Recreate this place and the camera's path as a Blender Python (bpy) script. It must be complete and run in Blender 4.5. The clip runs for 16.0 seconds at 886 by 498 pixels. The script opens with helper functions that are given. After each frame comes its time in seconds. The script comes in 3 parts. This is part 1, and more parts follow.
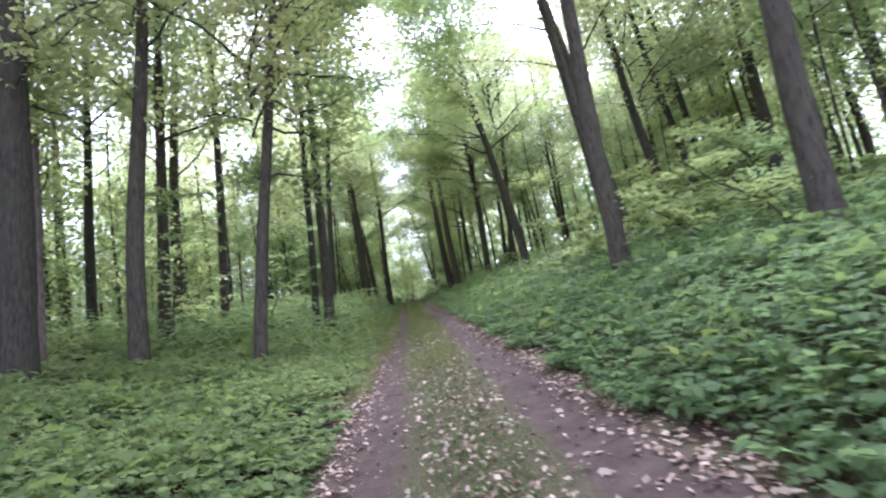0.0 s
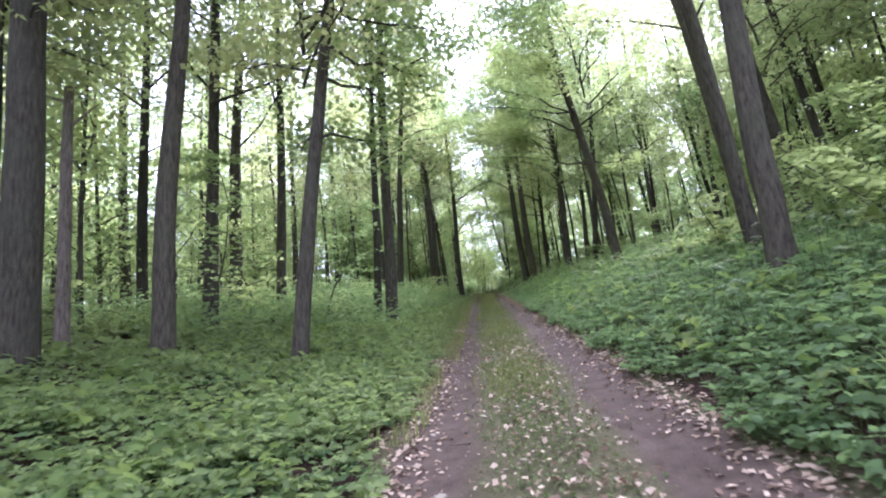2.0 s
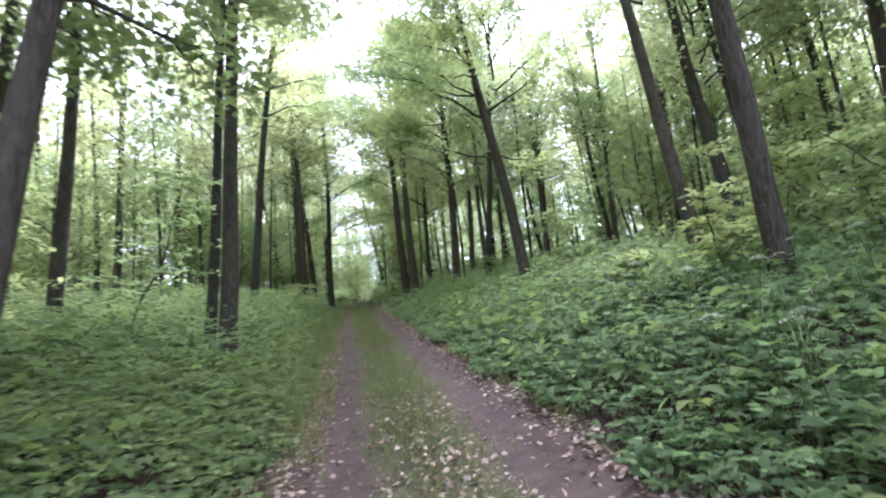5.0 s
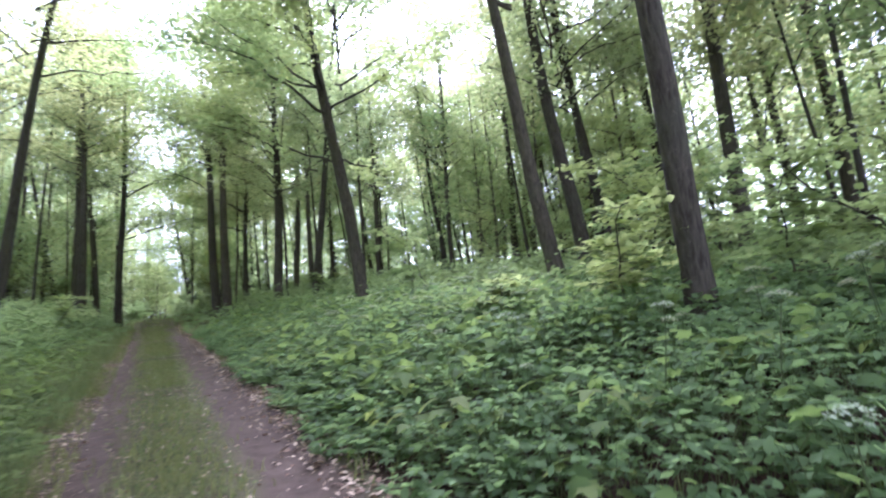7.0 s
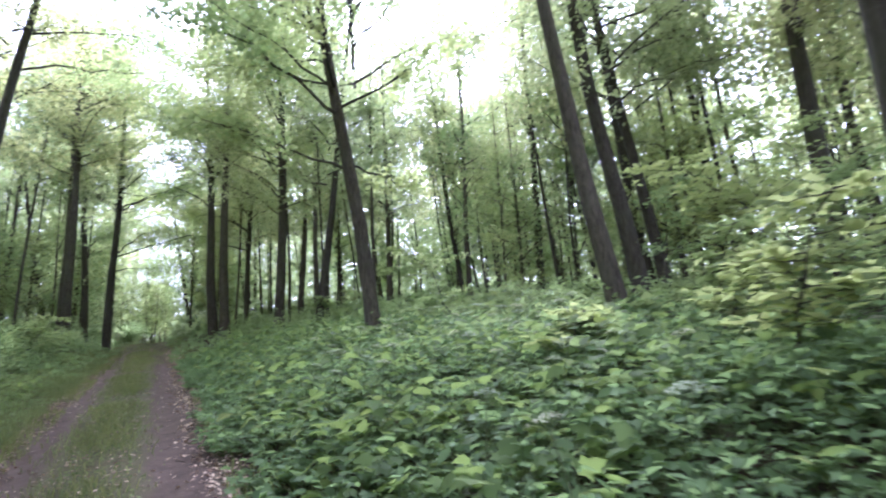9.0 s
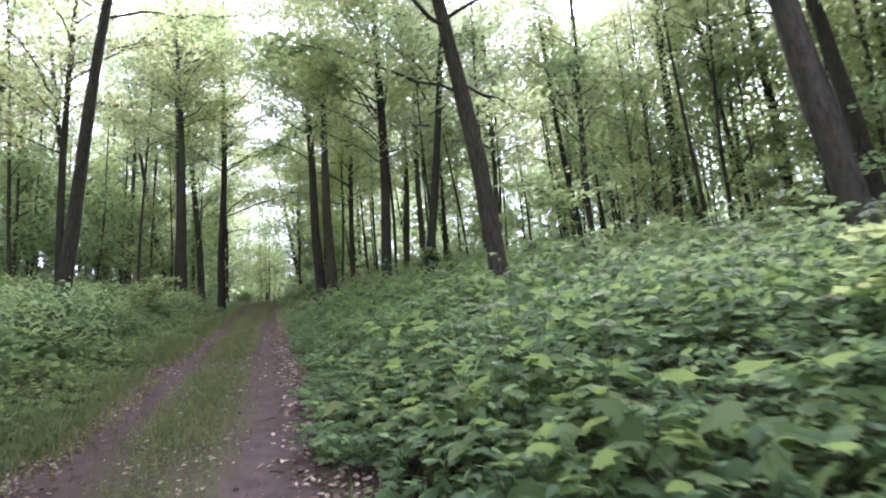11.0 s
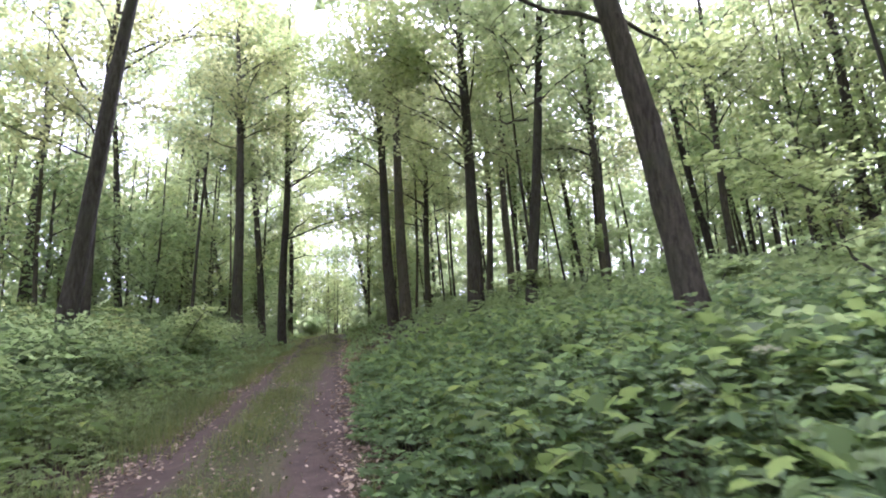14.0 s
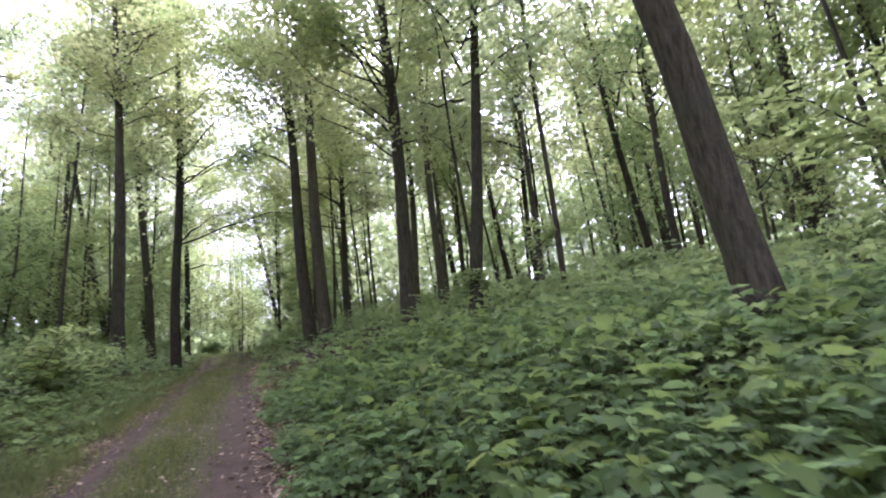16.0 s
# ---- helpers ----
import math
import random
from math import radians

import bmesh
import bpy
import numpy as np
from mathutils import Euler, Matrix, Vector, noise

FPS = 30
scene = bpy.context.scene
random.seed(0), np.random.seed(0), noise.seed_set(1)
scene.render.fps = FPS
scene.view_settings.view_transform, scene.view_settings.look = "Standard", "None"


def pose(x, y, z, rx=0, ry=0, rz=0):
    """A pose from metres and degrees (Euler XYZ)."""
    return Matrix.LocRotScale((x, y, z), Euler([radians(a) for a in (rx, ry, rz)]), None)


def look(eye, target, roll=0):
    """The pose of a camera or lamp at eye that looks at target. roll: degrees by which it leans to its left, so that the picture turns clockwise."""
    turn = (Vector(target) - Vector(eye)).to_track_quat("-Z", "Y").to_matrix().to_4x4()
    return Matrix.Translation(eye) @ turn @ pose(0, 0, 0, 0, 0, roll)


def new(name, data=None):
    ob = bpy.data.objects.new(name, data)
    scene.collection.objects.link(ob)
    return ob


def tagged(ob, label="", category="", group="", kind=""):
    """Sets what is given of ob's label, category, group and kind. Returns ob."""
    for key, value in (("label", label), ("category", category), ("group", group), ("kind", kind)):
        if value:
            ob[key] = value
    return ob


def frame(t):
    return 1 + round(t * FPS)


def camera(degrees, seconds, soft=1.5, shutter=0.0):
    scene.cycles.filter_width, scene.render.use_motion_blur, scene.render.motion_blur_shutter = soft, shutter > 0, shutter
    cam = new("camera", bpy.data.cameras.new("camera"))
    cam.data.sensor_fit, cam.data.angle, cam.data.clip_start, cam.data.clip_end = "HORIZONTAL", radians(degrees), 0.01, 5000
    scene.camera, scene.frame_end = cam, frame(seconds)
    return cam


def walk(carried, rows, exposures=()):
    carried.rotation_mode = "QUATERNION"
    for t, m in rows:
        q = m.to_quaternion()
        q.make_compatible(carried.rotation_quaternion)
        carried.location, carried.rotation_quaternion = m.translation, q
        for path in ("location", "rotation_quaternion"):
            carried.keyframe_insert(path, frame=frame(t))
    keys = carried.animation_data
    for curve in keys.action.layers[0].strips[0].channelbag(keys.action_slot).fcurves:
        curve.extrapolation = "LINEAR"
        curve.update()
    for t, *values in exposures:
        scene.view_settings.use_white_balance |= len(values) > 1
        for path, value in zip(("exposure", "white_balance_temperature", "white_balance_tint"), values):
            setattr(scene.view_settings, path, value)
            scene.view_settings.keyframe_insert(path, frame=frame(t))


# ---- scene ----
EXPOSURES = [(0.0, 2.56, 5100, 33), (3.5, 2.68, 5100, 33), (6.0, 2.66, 5050, 34), (8.5, 2.8, 4950, 37), (10.2, 2.64, 5000, 40), (12.5, 2.94, 5150, 46), (14.5, 2.88, 5150, 46), (16.0, 2.82, 5200, 48)]
cam = camera(76.2, 16.0, soft=2.0, shutter=0.5)
PATH = [
    (0.0, -0.311, -1.05, 1.218, -4.18, 10.42, -8.97),
    (0.5, -0.348, -0.346, 1.283, -0.07, 11.04, -8.43),
    (1.0, -0.332, 0.32, 1.343, 1.11, 10.84, -6.58),
    (1.5, -0.366, 0.988, 1.465, 1.5, 9.77, -6.42),
    (2.0, -0.377, 1.705, 1.577, 3.35, 10.34, -5.31),
    (2.5, -0.311, 2.372, 1.659, 1.01, 10.51, -4.35),
    (3.0, -0.312, 3.03, 1.813, 1.7, 10.03, -4.8),
    (3.2, -0.326, 3.284, 1.836, 2.72, 10.15, -5.83),
    (5.3, -0.615, 7.382, 2.43, -13.0, 10.3, -3.63),
    (5.5, -0.607, 7.616, 2.449, -15.1, 10.45, -3.05),
    (6.0, -0.533, 8.328, 2.546, -18.87, 10.78, -4.76),
    (6.5, -0.439, 8.997, 2.634, -21.68, 10.83, -4.8),
    (7.0, -0.236, 9.618, 2.773, -27.83, 10.82, -4.16),
    (7.5, 0.01, 10.23, 2.926, -31.56, 12.85, -2.22),
    (8.0, 0.19, 10.901, 3.035, -31.84, 13.94, -3.45),
    (8.5, 0.342, 11.566, 3.141, -32.15, 13.66, -5.16),
    (9.0, 0.571, 12.271, 3.194, -27.16, 13.58, -2.8),
    (9.5, 0.734, 12.97, 3.242, -23.08, 12.45, -3.52),
    (10.0, 0.801, 13.656, 3.334, -20.68, 11.2, -3.95),
    (10.2, 0.757, 13.871, 3.318, -20.03, 10.5, -4.19),
    (12.3, 1.194, 17.233, 3.693, -10.76, 9.16, -2.63),
    (12.5, 1.147, 17.525, 3.744, -10.27, 8.98, -3.5),
    (13.0, 1.15, 18.314, 3.896, -9.5, 10.49, -2.29),
    (13.5, 1.187, 19.079, 3.936, -10.57, 12.1, -1.89),
    (14.0, 1.129, 19.899, 4.025, -10.12, 12.99, -2.01),
    (14.5, 1.064, 20.556, 4.123, -12.78, 12.26, -4.62),
    (15.0, 1.034, 21.238, 4.154, -15.41, 12.43, -6.14),
    (15.5, 1.04, 21.884, 4.27, -17.0, 12.25, -7.31),
    (16.0, 1.008, 22.61, 4.351, -19.59, 13.26, -5.51),
]
walk(cam, [(t, pose(x, y, z, 90, 0, yaw) @ pose(0, 0, 0, pitch, 0, 0) @ pose(0, 0, 0, 0, 0, roll)) for t, x, y, z, yaw, pitch, roll in PATH],
     exposures=EXPOSURES)

# world: white overcast sky, a wide veiled sun
world = bpy.data.worlds.new("overcast_sky")
scene.world = world
world.use_nodes = True
wn, wl = world.node_tree.nodes, world.node_tree.links
sky = wn.new("ShaderNodeTexSky")
sky.sky_type, sky.sun_disc = "NISHITA", False
sky.sun_elevation, sky.sun_rotation = radians(48), radians(25)
sky.dust_density, sky.air_density = 4.0, 1.0
pale = wn.new("ShaderNodeHueSaturation")
pale.inputs["Saturation"].default_value = 0.1
wl.new(sky.outputs["Color"], pale.inputs["Color"])
wl.new(pale.outputs["Color"], wn["Background"].inputs["Color"])
wn["Background"].inputs["Strength"].default_value = 0.15

sun = new("sun", bpy.data.lights.new("sun", "SUN"))
sun.data.energy, sun.data.angle, sun.data.color = 1.9, radians(14), (1.0, 0.95, 0.86)
sun.matrix_world = look((0, 0, 40), (-10, -21, 14))


# ---- materials ----
def material(name):
    m = bpy.data.materials.new(name)
    m.use_nodes = True
    return m, m.node_tree.nodes, m.node_tree.links, m.node_tree.nodes["Principled BSDF"]


def ramp(n, stops):
    r = n.new("ShaderNodeValToRGB")
    while len(r.color_ramp.elements) < len(stops):
        r.color_ramp.elements.new(0.5)
    for e, (at, c) in zip(r.color_ramp.elements, stops):
        e.position, e.color = at, (*c, 1)
    return r


def noise_tex(n, l, scale, detail=4.0, stretch=None, coord="Object", rough=0.6):
    tc = n.new("ShaderNodeTexCoord")
    t = n.new("ShaderNodeTexNoise")
    t.inputs["Scale"].default_value, t.inputs["Detail"].default_value, t.inputs["Roughness"].default_value = scale, detail, rough
    if stretch:
        mp = n.new("ShaderNodeMapping")
        mp.inputs["Scale"].default_value = stretch
        l.new(tc.outputs[coord], mp.inputs["Vector"])
        l.new(mp.outputs["Vector"], t.inputs["Vector"])
    else:
        l.new(tc.outputs[coord], t.inputs["Vector"])
    return t


def bump(n, l, b, height, strength, distance):
    bp = n.new("ShaderNodeBump")
    bp.inputs["Strength"].default_value, bp.inputs["Distance"].default_value = strength, distance
    l.new(height, bp.inputs["Height"])
    l.new(bp.outputs["Normal"], b.inputs["Normal"])


def mixed(n, l, kind, fac, a, c):
    m = n.new("ShaderNodeMix")
    m.data_type, m.blend_type = "RGBA", kind
    for sock, v in ((m.inputs[0], fac), (m.inputs[6], a), (m.inputs[7], c)):
        if isinstance(v, bpy.types.NodeSocket):
            l.new(v, sock)
        else:
            sock.default_value = v if isinstance(v, float) else (*v, 1)
    return m.outputs[2]


def bark_material(name, dark, light, moss):
    m, n, l, b = material(name)
    t = noise_tex(n, l, 9.0, 6, (2.2, 2.2, 0.45))
    r = ramp(n, [(0.32, dark), (0.68, light)])
    l.new(t.outputs["Fac"], r.inputs["Fac"])
    big = noise_tex(n, l, 0.9, 3)
    patch = ramp(n, [(0.48, (0, 0, 0)), (0.7, (1, 1, 1))])
    l.new(big.outputs["Fac"], patch.inputs["Fac"])
    c = mixed(n, l, "MIX", patch.outputs["Color"], r.outputs["Color"], moss)
    fleck = noise_tex(n, l, 26.0, 3)
    spot = ramp(n, [(0.62, (0, 0, 0)), (0.7, (0.55, 0.55, 0.55))])
    l.new(fleck.outputs["Fac"], spot.inputs["Fac"])
    c = mixed(n, l, "MIX", spot.outputs["Color"], c, tuple(1.35 * v for v in light))
    info = n.new("ShaderNodeObjectInfo")
    tone = ramp(n, [(0.0, (0.62, 0.61, 0.62)), (1.0, (1.12, 1.07, 1.02))])
    l.new(info.outputs["Random"], tone.inputs["Fac"])
    l.new(mixed(n, l, "MULTIPLY", 1.0, c, tone.outputs["Color"]), b.inputs["Base Color"])
    b.inputs["Roughness"].default_value = 0.92
    b.inputs["Specular IOR Level"].default_value = 0.2
    bump(n, l, b, t.outputs["Fac"], 0.9, 0.03)
    return m


def leaf_material(name, dark, light, through_colour, share):
    m, n, l, b = material(name)
    geo = n.new("ShaderNodeNewGeometry")
    info = n.new("ShaderNodeObjectInfo")
    r = ramp(n, [(0.0, dark), (0.75, light), (1.0, tuple(1.25 * v for v in light))])
    l.new(geo.outputs["Random Per Island"], r.inputs["Fac"])
    tone = ramp(n, [(0.0, (0.8, 0.88, 0.85)), (1.0, (1.15, 1.06, 0.95))])
    l.new(info.outputs["Random"], tone.inputs["Fac"])
    c = mixed(n, l, "MULTIPLY", 1.0, r.outputs["Color"], tone.outputs["Color"])
    l.new(c, b.inputs["Base Color"])
    b.inputs["Roughness"].default_value = 0.65
    b.inputs["Specular IOR Level"].default_value = 0.07
    tr = n.new("ShaderNodeBsdfTranslucent")
    l.new(mixed(n, l, "MULTIPLY", 1.0, through_colour, tone.outputs["Color"]), tr.inputs["Color"])
    ms = n.new("ShaderNodeMixShader")
    ms.inputs[0].default_value = share
    l.new(b.outputs[0], ms.inputs[1])
    l.new(tr.outputs[0], ms.inputs[2])
    l.new(ms.outputs[0], n["Material Output"].inputs["Surface"])
    return m


def ground_material():
    m, n, l, b = material("woodland_soil")
    tc = n.new("ShaderNodeTexCoord")
    sep = n.new("ShaderNodeSeparateXYZ")
    l.new(tc.outputs["Object"], sep.inputs[0])
    wob = noise_tex(n, l, 1.1, 5)
    add = n.new("ShaderNodeMath")
    add.operation = "MULTIPLY_ADD"
    l.new(wob.outputs["Fac"], add.inputs[0])
    add.inputs[1].default_value = 0.5
    l.new(sep.outputs["X"], add.inputs[2])
    mr = n.new("ShaderNodeMapRange")
    mr.inputs["From Min"].default_value, mr.inputs["From Max"].default_value = -1.75, 2.25
    l.new(add.outputs[0], mr.inputs["Value"])
    # across the track: litter, left rut, turf, right rut, litter
    zone = ramp(n, [(0.12, (0, 0, 0)), (0.2, (1, 1, 1)), (0.34, (1, 1, 1)), (0.4, (0.5, 0.5, 0.5)), (0.62, (0.5, 0.5, 0.5)), (0.66, (1, 1, 1)), (0.8, (1, 1, 1)), (0.88, (0, 0, 0))])
    l.new(mr.outputs["Result"], zone.inputs["Fac"])
    fine = noise_tex(n, l, 38.0, 5)
    mid = noise_tex(n, l, 5.0, 5)
    soil = ramp(n, [(0.3, (0.068, 0.047, 0.036)), (0.7, (0.125, 0.09, 0.069))])
    l.new(mid.outputs["Fac"], soil.inputs["Fac"])
    litter = ramp(n, [(0.36, (0.016, 0.011, 0.008)), (0.52, (0.05, 0.028, 0.02)), (0.7, (0.13, 0.078, 0.06))])
    l.new(fine.outputs["Fac"], litter.inputs["Fac"])
    turf = ramp(n, [(0.35, (0.055, 0.057, 0.024)), (0.65, (0.14, 0.12, 0.064))])
    l.new(fine.outputs["Fac"], turf.inputs["Fac"])
    lo = ramp(n, [(0.0, (0, 0, 0)), (0.5, (1, 1, 1))])
    hi = ramp(n, [(0.5, (0, 0, 0)), (1.0, (1, 1, 1))])
    l.new(zone.outputs["Color"], lo.inputs["Fac"])
    l.new(zone.outputs["Color"], hi.inputs["Fac"])
    c = mixed(n, l, "MIX", lo.outputs["Color"], litter.outputs["Color"], turf.outputs["Color"])
    c = mixed(n, l, "MIX", hi.outputs["Color"], c, soil.outputs["Color"])
    l.new(c, b.inputs["Base Color"])
    b.inputs["Roughness"].default_value = 0.95
    b.inputs["Specular IOR Level"].default_value = 0.15
    bump(n, l, b, fine.outputs["Fac"], 0.6, 0.03)
    return m


BARK = bark_material("grey_brown_bark", (0.037, 0.032, 0.023), (0.112, 0.102, 0.074), (0.078, 0.081, 0.054))
DEADWOOD = bark_material("bleached_deadwood", (0.12, 0.1, 0.08), (0.34, 0.29, 0.24), (0.2, 0.18, 0.15))
LEAF_CROWN = leaf_material("crown_leaf", (0.065, 0.1, 0.04), (0.16, 0.205, 0.092), (0.52, 0.58, 0.265), 0.68)
LEAF_LOW = leaf_material("understory_leaf", (0.065, 0.115, 0.056), (0.15, 0.21, 0.095), (0.44, 0.53, 0.21), 0.64)
LEAF_HERB = leaf_material("herb_leaf", (0.085, 0.125, 0.055), (0.163, 0.225, 0.1), (0.34, 0.46, 0.175), 0.46)
LEAF_SEEDLING = leaf_material("seedling_leaf", (0.085, 0.125, 0.045), (0.168, 0.225, 0.075), (0.36, 0.46, 0.13), 0.46)
LEAF_GRASS = leaf_material("grass_blade", (0.07, 0.092, 0.035), (0.165, 0.178, 0.075), (0.3, 0.36, 0.12), 0.36)
LEAF_DRY = leaf_material("fallen_leaf", (0.15, 0.1, 0.075), (0.46, 0.38, 0.31), (0.3, 0.2, 0.1), 0.08)
PETAL = leaf_material("white_umbel", (0.4, 0.44, 0.28), (0.58, 0.63, 0.43), (0.5, 0.5, 0.4), 0.2)
STALK = leaf_material("green_stalk", (0.07, 0.1, 0.04), (0.11, 0.14, 0.06), (0.1, 0.15, 0.05), 0.1)
SOIL = ground_material()

# ---- the lie of the land ----
ALONG = [-40, 58, 80, 140, 900]
CLIMB = [-4.91, 7.11, 8.6, 9.8, 9.8]
ACROSS = [-300, -40, -14, -8, -6, -4, -1.6, 1.6, 2.2, 4, 6, 9, 13, 20, 40, 300]
LEVEL = [1.5, 1.5, 1.0, 0.45, 0.25, 0.0, -0.15, 0.15, 0.3, 0.78, 1.12, 1.65, 2.15, 3.0, 4.6, 6.5]


def land(x, y):
    """Height of the bare ground, for arrays or single numbers."""
    x, y = np.asarray(x, float), np.asarray(y, float)
    z = np.interp(x, ACROSS, LEVEL) + np.interp(y, ALONG, CLIMB)
    ruts = 0.05 * np.exp(-(((x - 0.8) / 0.24) ** 2)) + 0.045 * np.exp(-(((x + 0.8) / 0.22) ** 2))
    z = z - ruts + 0.03 * np.exp(-((x / 0.4) ** 2))
    off = np.clip((np.abs(x) - 1.4) / 2.0, 0, 1)
    return z + off * (0.07 * np.sin(1.7 * x + 0.6 * y) * np.sin(0.9 * y - 0.4 * x) + 0.05 * np.sin(0.37 * x + 2.1 * y)) + 0.012 * np.sin(3.1 * y + x) * np.sin(1.3 * y)


def fast_mesh(name, verts, faces):
    """A mesh from an array of places and an array of faces that all have as many corners."""
    me = bpy.data.meshes.new(name)
    faces = np.asarray(faces, np.int32)
    k = faces.shape[1]
    me.vertices.add(len(verts))
    me.vertices.foreach_set("co", np.asarray(verts, np.float32).ravel())
    me.loops.add(faces.size)
    me.loops.foreach_set("vertex_index", faces.ravel())
    me.polygons.add(len(faces))
    me.polygons.foreach_set("loop_start", np.arange(0, faces.size, k, dtype=np.int32))
    me.update(calc_edges=True)
    return me


def thing(name, label, category, kind="", group="", at=(0, 0, 0)):
    ob = tagged(new(name), label, category, group, kind)
    ob.empty_display_size = 0.2
    ob.location = at
    return ob


def part(name, me, mat, parent, label="", smooth=False, kind=""):
    """Links a mesh as one object under a thing."""
    if not me.materials:
        me.materials.append(mat)
    if smooth:
        me.shade_smooth()
    ob = new(name, me)
    ob.parent = parent
    return tagged(ob, label, kind=kind)


def stuff(name, me, mat, label, category):
    me.materials.append(mat)
    return tagged(new(name, me), label, category, kind="stuff")


def build_ground():
    xs = np.unique(np.round(np.concatenate([np.linspace(-600, -40, 8), np.arange(-40, -8, 2), np.arange(-8, -2, 0.4), np.arange(-2, 2.2, 0.08), np.arange(2.2, 10, 0.4), np.arange(10, 40, 2), np.linspace(40, 600, 8)]), 3))
    ys = np.unique(np.round(np.concatenate([np.linspace(-600, -40, 8), np.arange(-40, -6, 2), np.arange(-6, 40, 0.25), np.arange(40, 150, 2), np.linspace(150, 900, 8)]), 3))
    gx, gy = np.meshgrid(xs, ys)
    v = np.stack([gx, gy, land(gx, gy)], -1).reshape(-1, 3)
    i = np.arange(len(xs) * len(ys)).reshape(len(ys), len(xs))
    f = np.stack([i[:-1, :-1], i[:-1, 1:], i[1:, 1:], i[1:, :-1]], -1).reshape(-1, 4)
    me = fast_mesh("ground", v, f)
    me.materials.append(SOIL)
    me.shade_smooth()
    tagged(new("ground", me), "brown rutted woodland track and litter-covered forest soil", "ground", kind="structure")


build_ground()

# ---- leaves and branches ----
KITE = np.array([(0, -0.5, 0), (0.36, 0.05, 0.07), (0, 0.55, -0.03), (-0.36, 0.05, 0.07)])
TRI = np.array([(0.42, -0.32, 0.02), (-0.42, -0.32, 0.02), (0, 0.62, 0)])
OVAL = np.array([(0, -0.5, 0), (0.24, -0.2, 0.05), (0.25, 0.12, 0.05), (0, 0.58, -0.05), (-0.25, 0.12, 0.05), (-0.24, -0.2, 0.05)])
MAPLE = np.array([(0, -0.45, 0), (0.2, -0.32, 0.03), (0.46, -0.28, -0.03), (0.33, -0.06, 0.04), (0.55, 0.18, -0.05), (0.23, 0.17, 0.05), (0.2, 0.34, 0.02), (0, 0.6, -0.06), (-0.2, 0.34, 0.02), (-0.23, 0.17, 0.05), (-0.55, 0.18, -0.05), (-0.33, -0.06, 0.04), (-0.46, -0.28, -0.03), (-0.2, -0.32, 0.03)])
BLADE = np.array([(-0.06, 0, 0), (0.06, 0, 0), (0.035, 0.6, 0.12), (-0.035, 0.6, 0.12)])


def leaves(rng, at, size, shape, tilt=0.5, heading=None):
    """Places and faces of one leaf of that shape at each place; tilt spreads their normals about the vertical."""
    n, k = len(at), len(shape)
    nz = np.stack([rng.normal(0, tilt, n), rng.normal(0, tilt, n), np.ones(n)], -1)
    nz /= np.linalg.norm(nz, axis=1, keepdims=True)
    a = rng.uniform(0, 2 * np.pi, n) if heading is None else heading
    ahead = np.stack([np.cos(a), np.sin(a), np.zeros(n)], -1)
    ahead -= nz * (ahead * nz).sum(1, keepdims=True)
    ahead /= np.linalg.norm(ahead, axis=1, keepdims=True)
    side = np.cross(ahead, nz)
    s = np.broadcast_to(size, n)[:, None, None]
    v = at[:, None] + s * (shape[None, :, 0:1] * side[:, None] + shape[None, :, 1:2] * ahead[:, None] + shape[None, :, 2:3] * nz[:, None])
    return v.reshape(-1, 3), np.arange(n * k).reshape(n, k)


def tube(points, radii, sides=8, rng=None, rough=0.0):
    """Places and faces of a tapered limb along the points."""
    points = np.asarray(points, float)
    d = np.gradient(points, axis=0)
    d /= np.linalg.norm(d, axis=1, keepdims=True)
    ref = np.where(np.abs(d[:, 2:3]) > 0.9, np.array([[1.0, 0, 0]]), np.array([[0, 0, 1.0]]))
    u = np.cross(d, ref)
    u /= np.linalg.norm(u, axis=1, keepdims=True)
    w = np.cross(d, u)
    a = np.linspace(0, 2 * np.pi, sides, endpoint=False)
    r = np.asarray(radii, float)[:, None] * np.ones(sides)
    if rng is not None and rough:
        r = r * (1 + rng.normal(0, rough, r.shape) + rng.normal(0, rough, (1, sides)))
    v = points[:, None] + r[:, :, None] * (np.cos(a)[None, :, None] * u[:, None] + np.sin(a)[None, :, None] * w[:, None])
    n = len(points)
    i = np.arange(n * sides).reshape(n, sides)
    f = np.stack([i[:-1], np.roll(i[:-1], -1, 1), np.roll(i[1:], -1, 1), i[1:]], -1).reshape(-1, 4)
    return v.reshape(-1, 3), f


def joined(pieces):
    vs, fs, at = [], [], 0
    for v, f in pieces:
        vs.append(v)
        fs.append(f + at)
        at += len(v)
    return np.concatenate(vs), np.concatenate(fs)


def limb_line(rng, start, heading, length, lift, steps=6):
    pts = [np.array(start, float)]
    a = heading
    for k in range(steps):
        a += rng.normal(0, 0.18)
        up = lift * (1 - 0.55 * k / steps) + rng.normal(0, 0.14)
        pts.append(pts[-1] + length / steps * np.array([np.cos(a) * np.sqrt(max(0.05, 1 - up * up)), np.sin(a) * np.sqrt(max(0.05, 1 - up * up)), up]))
    return np.array(pts)


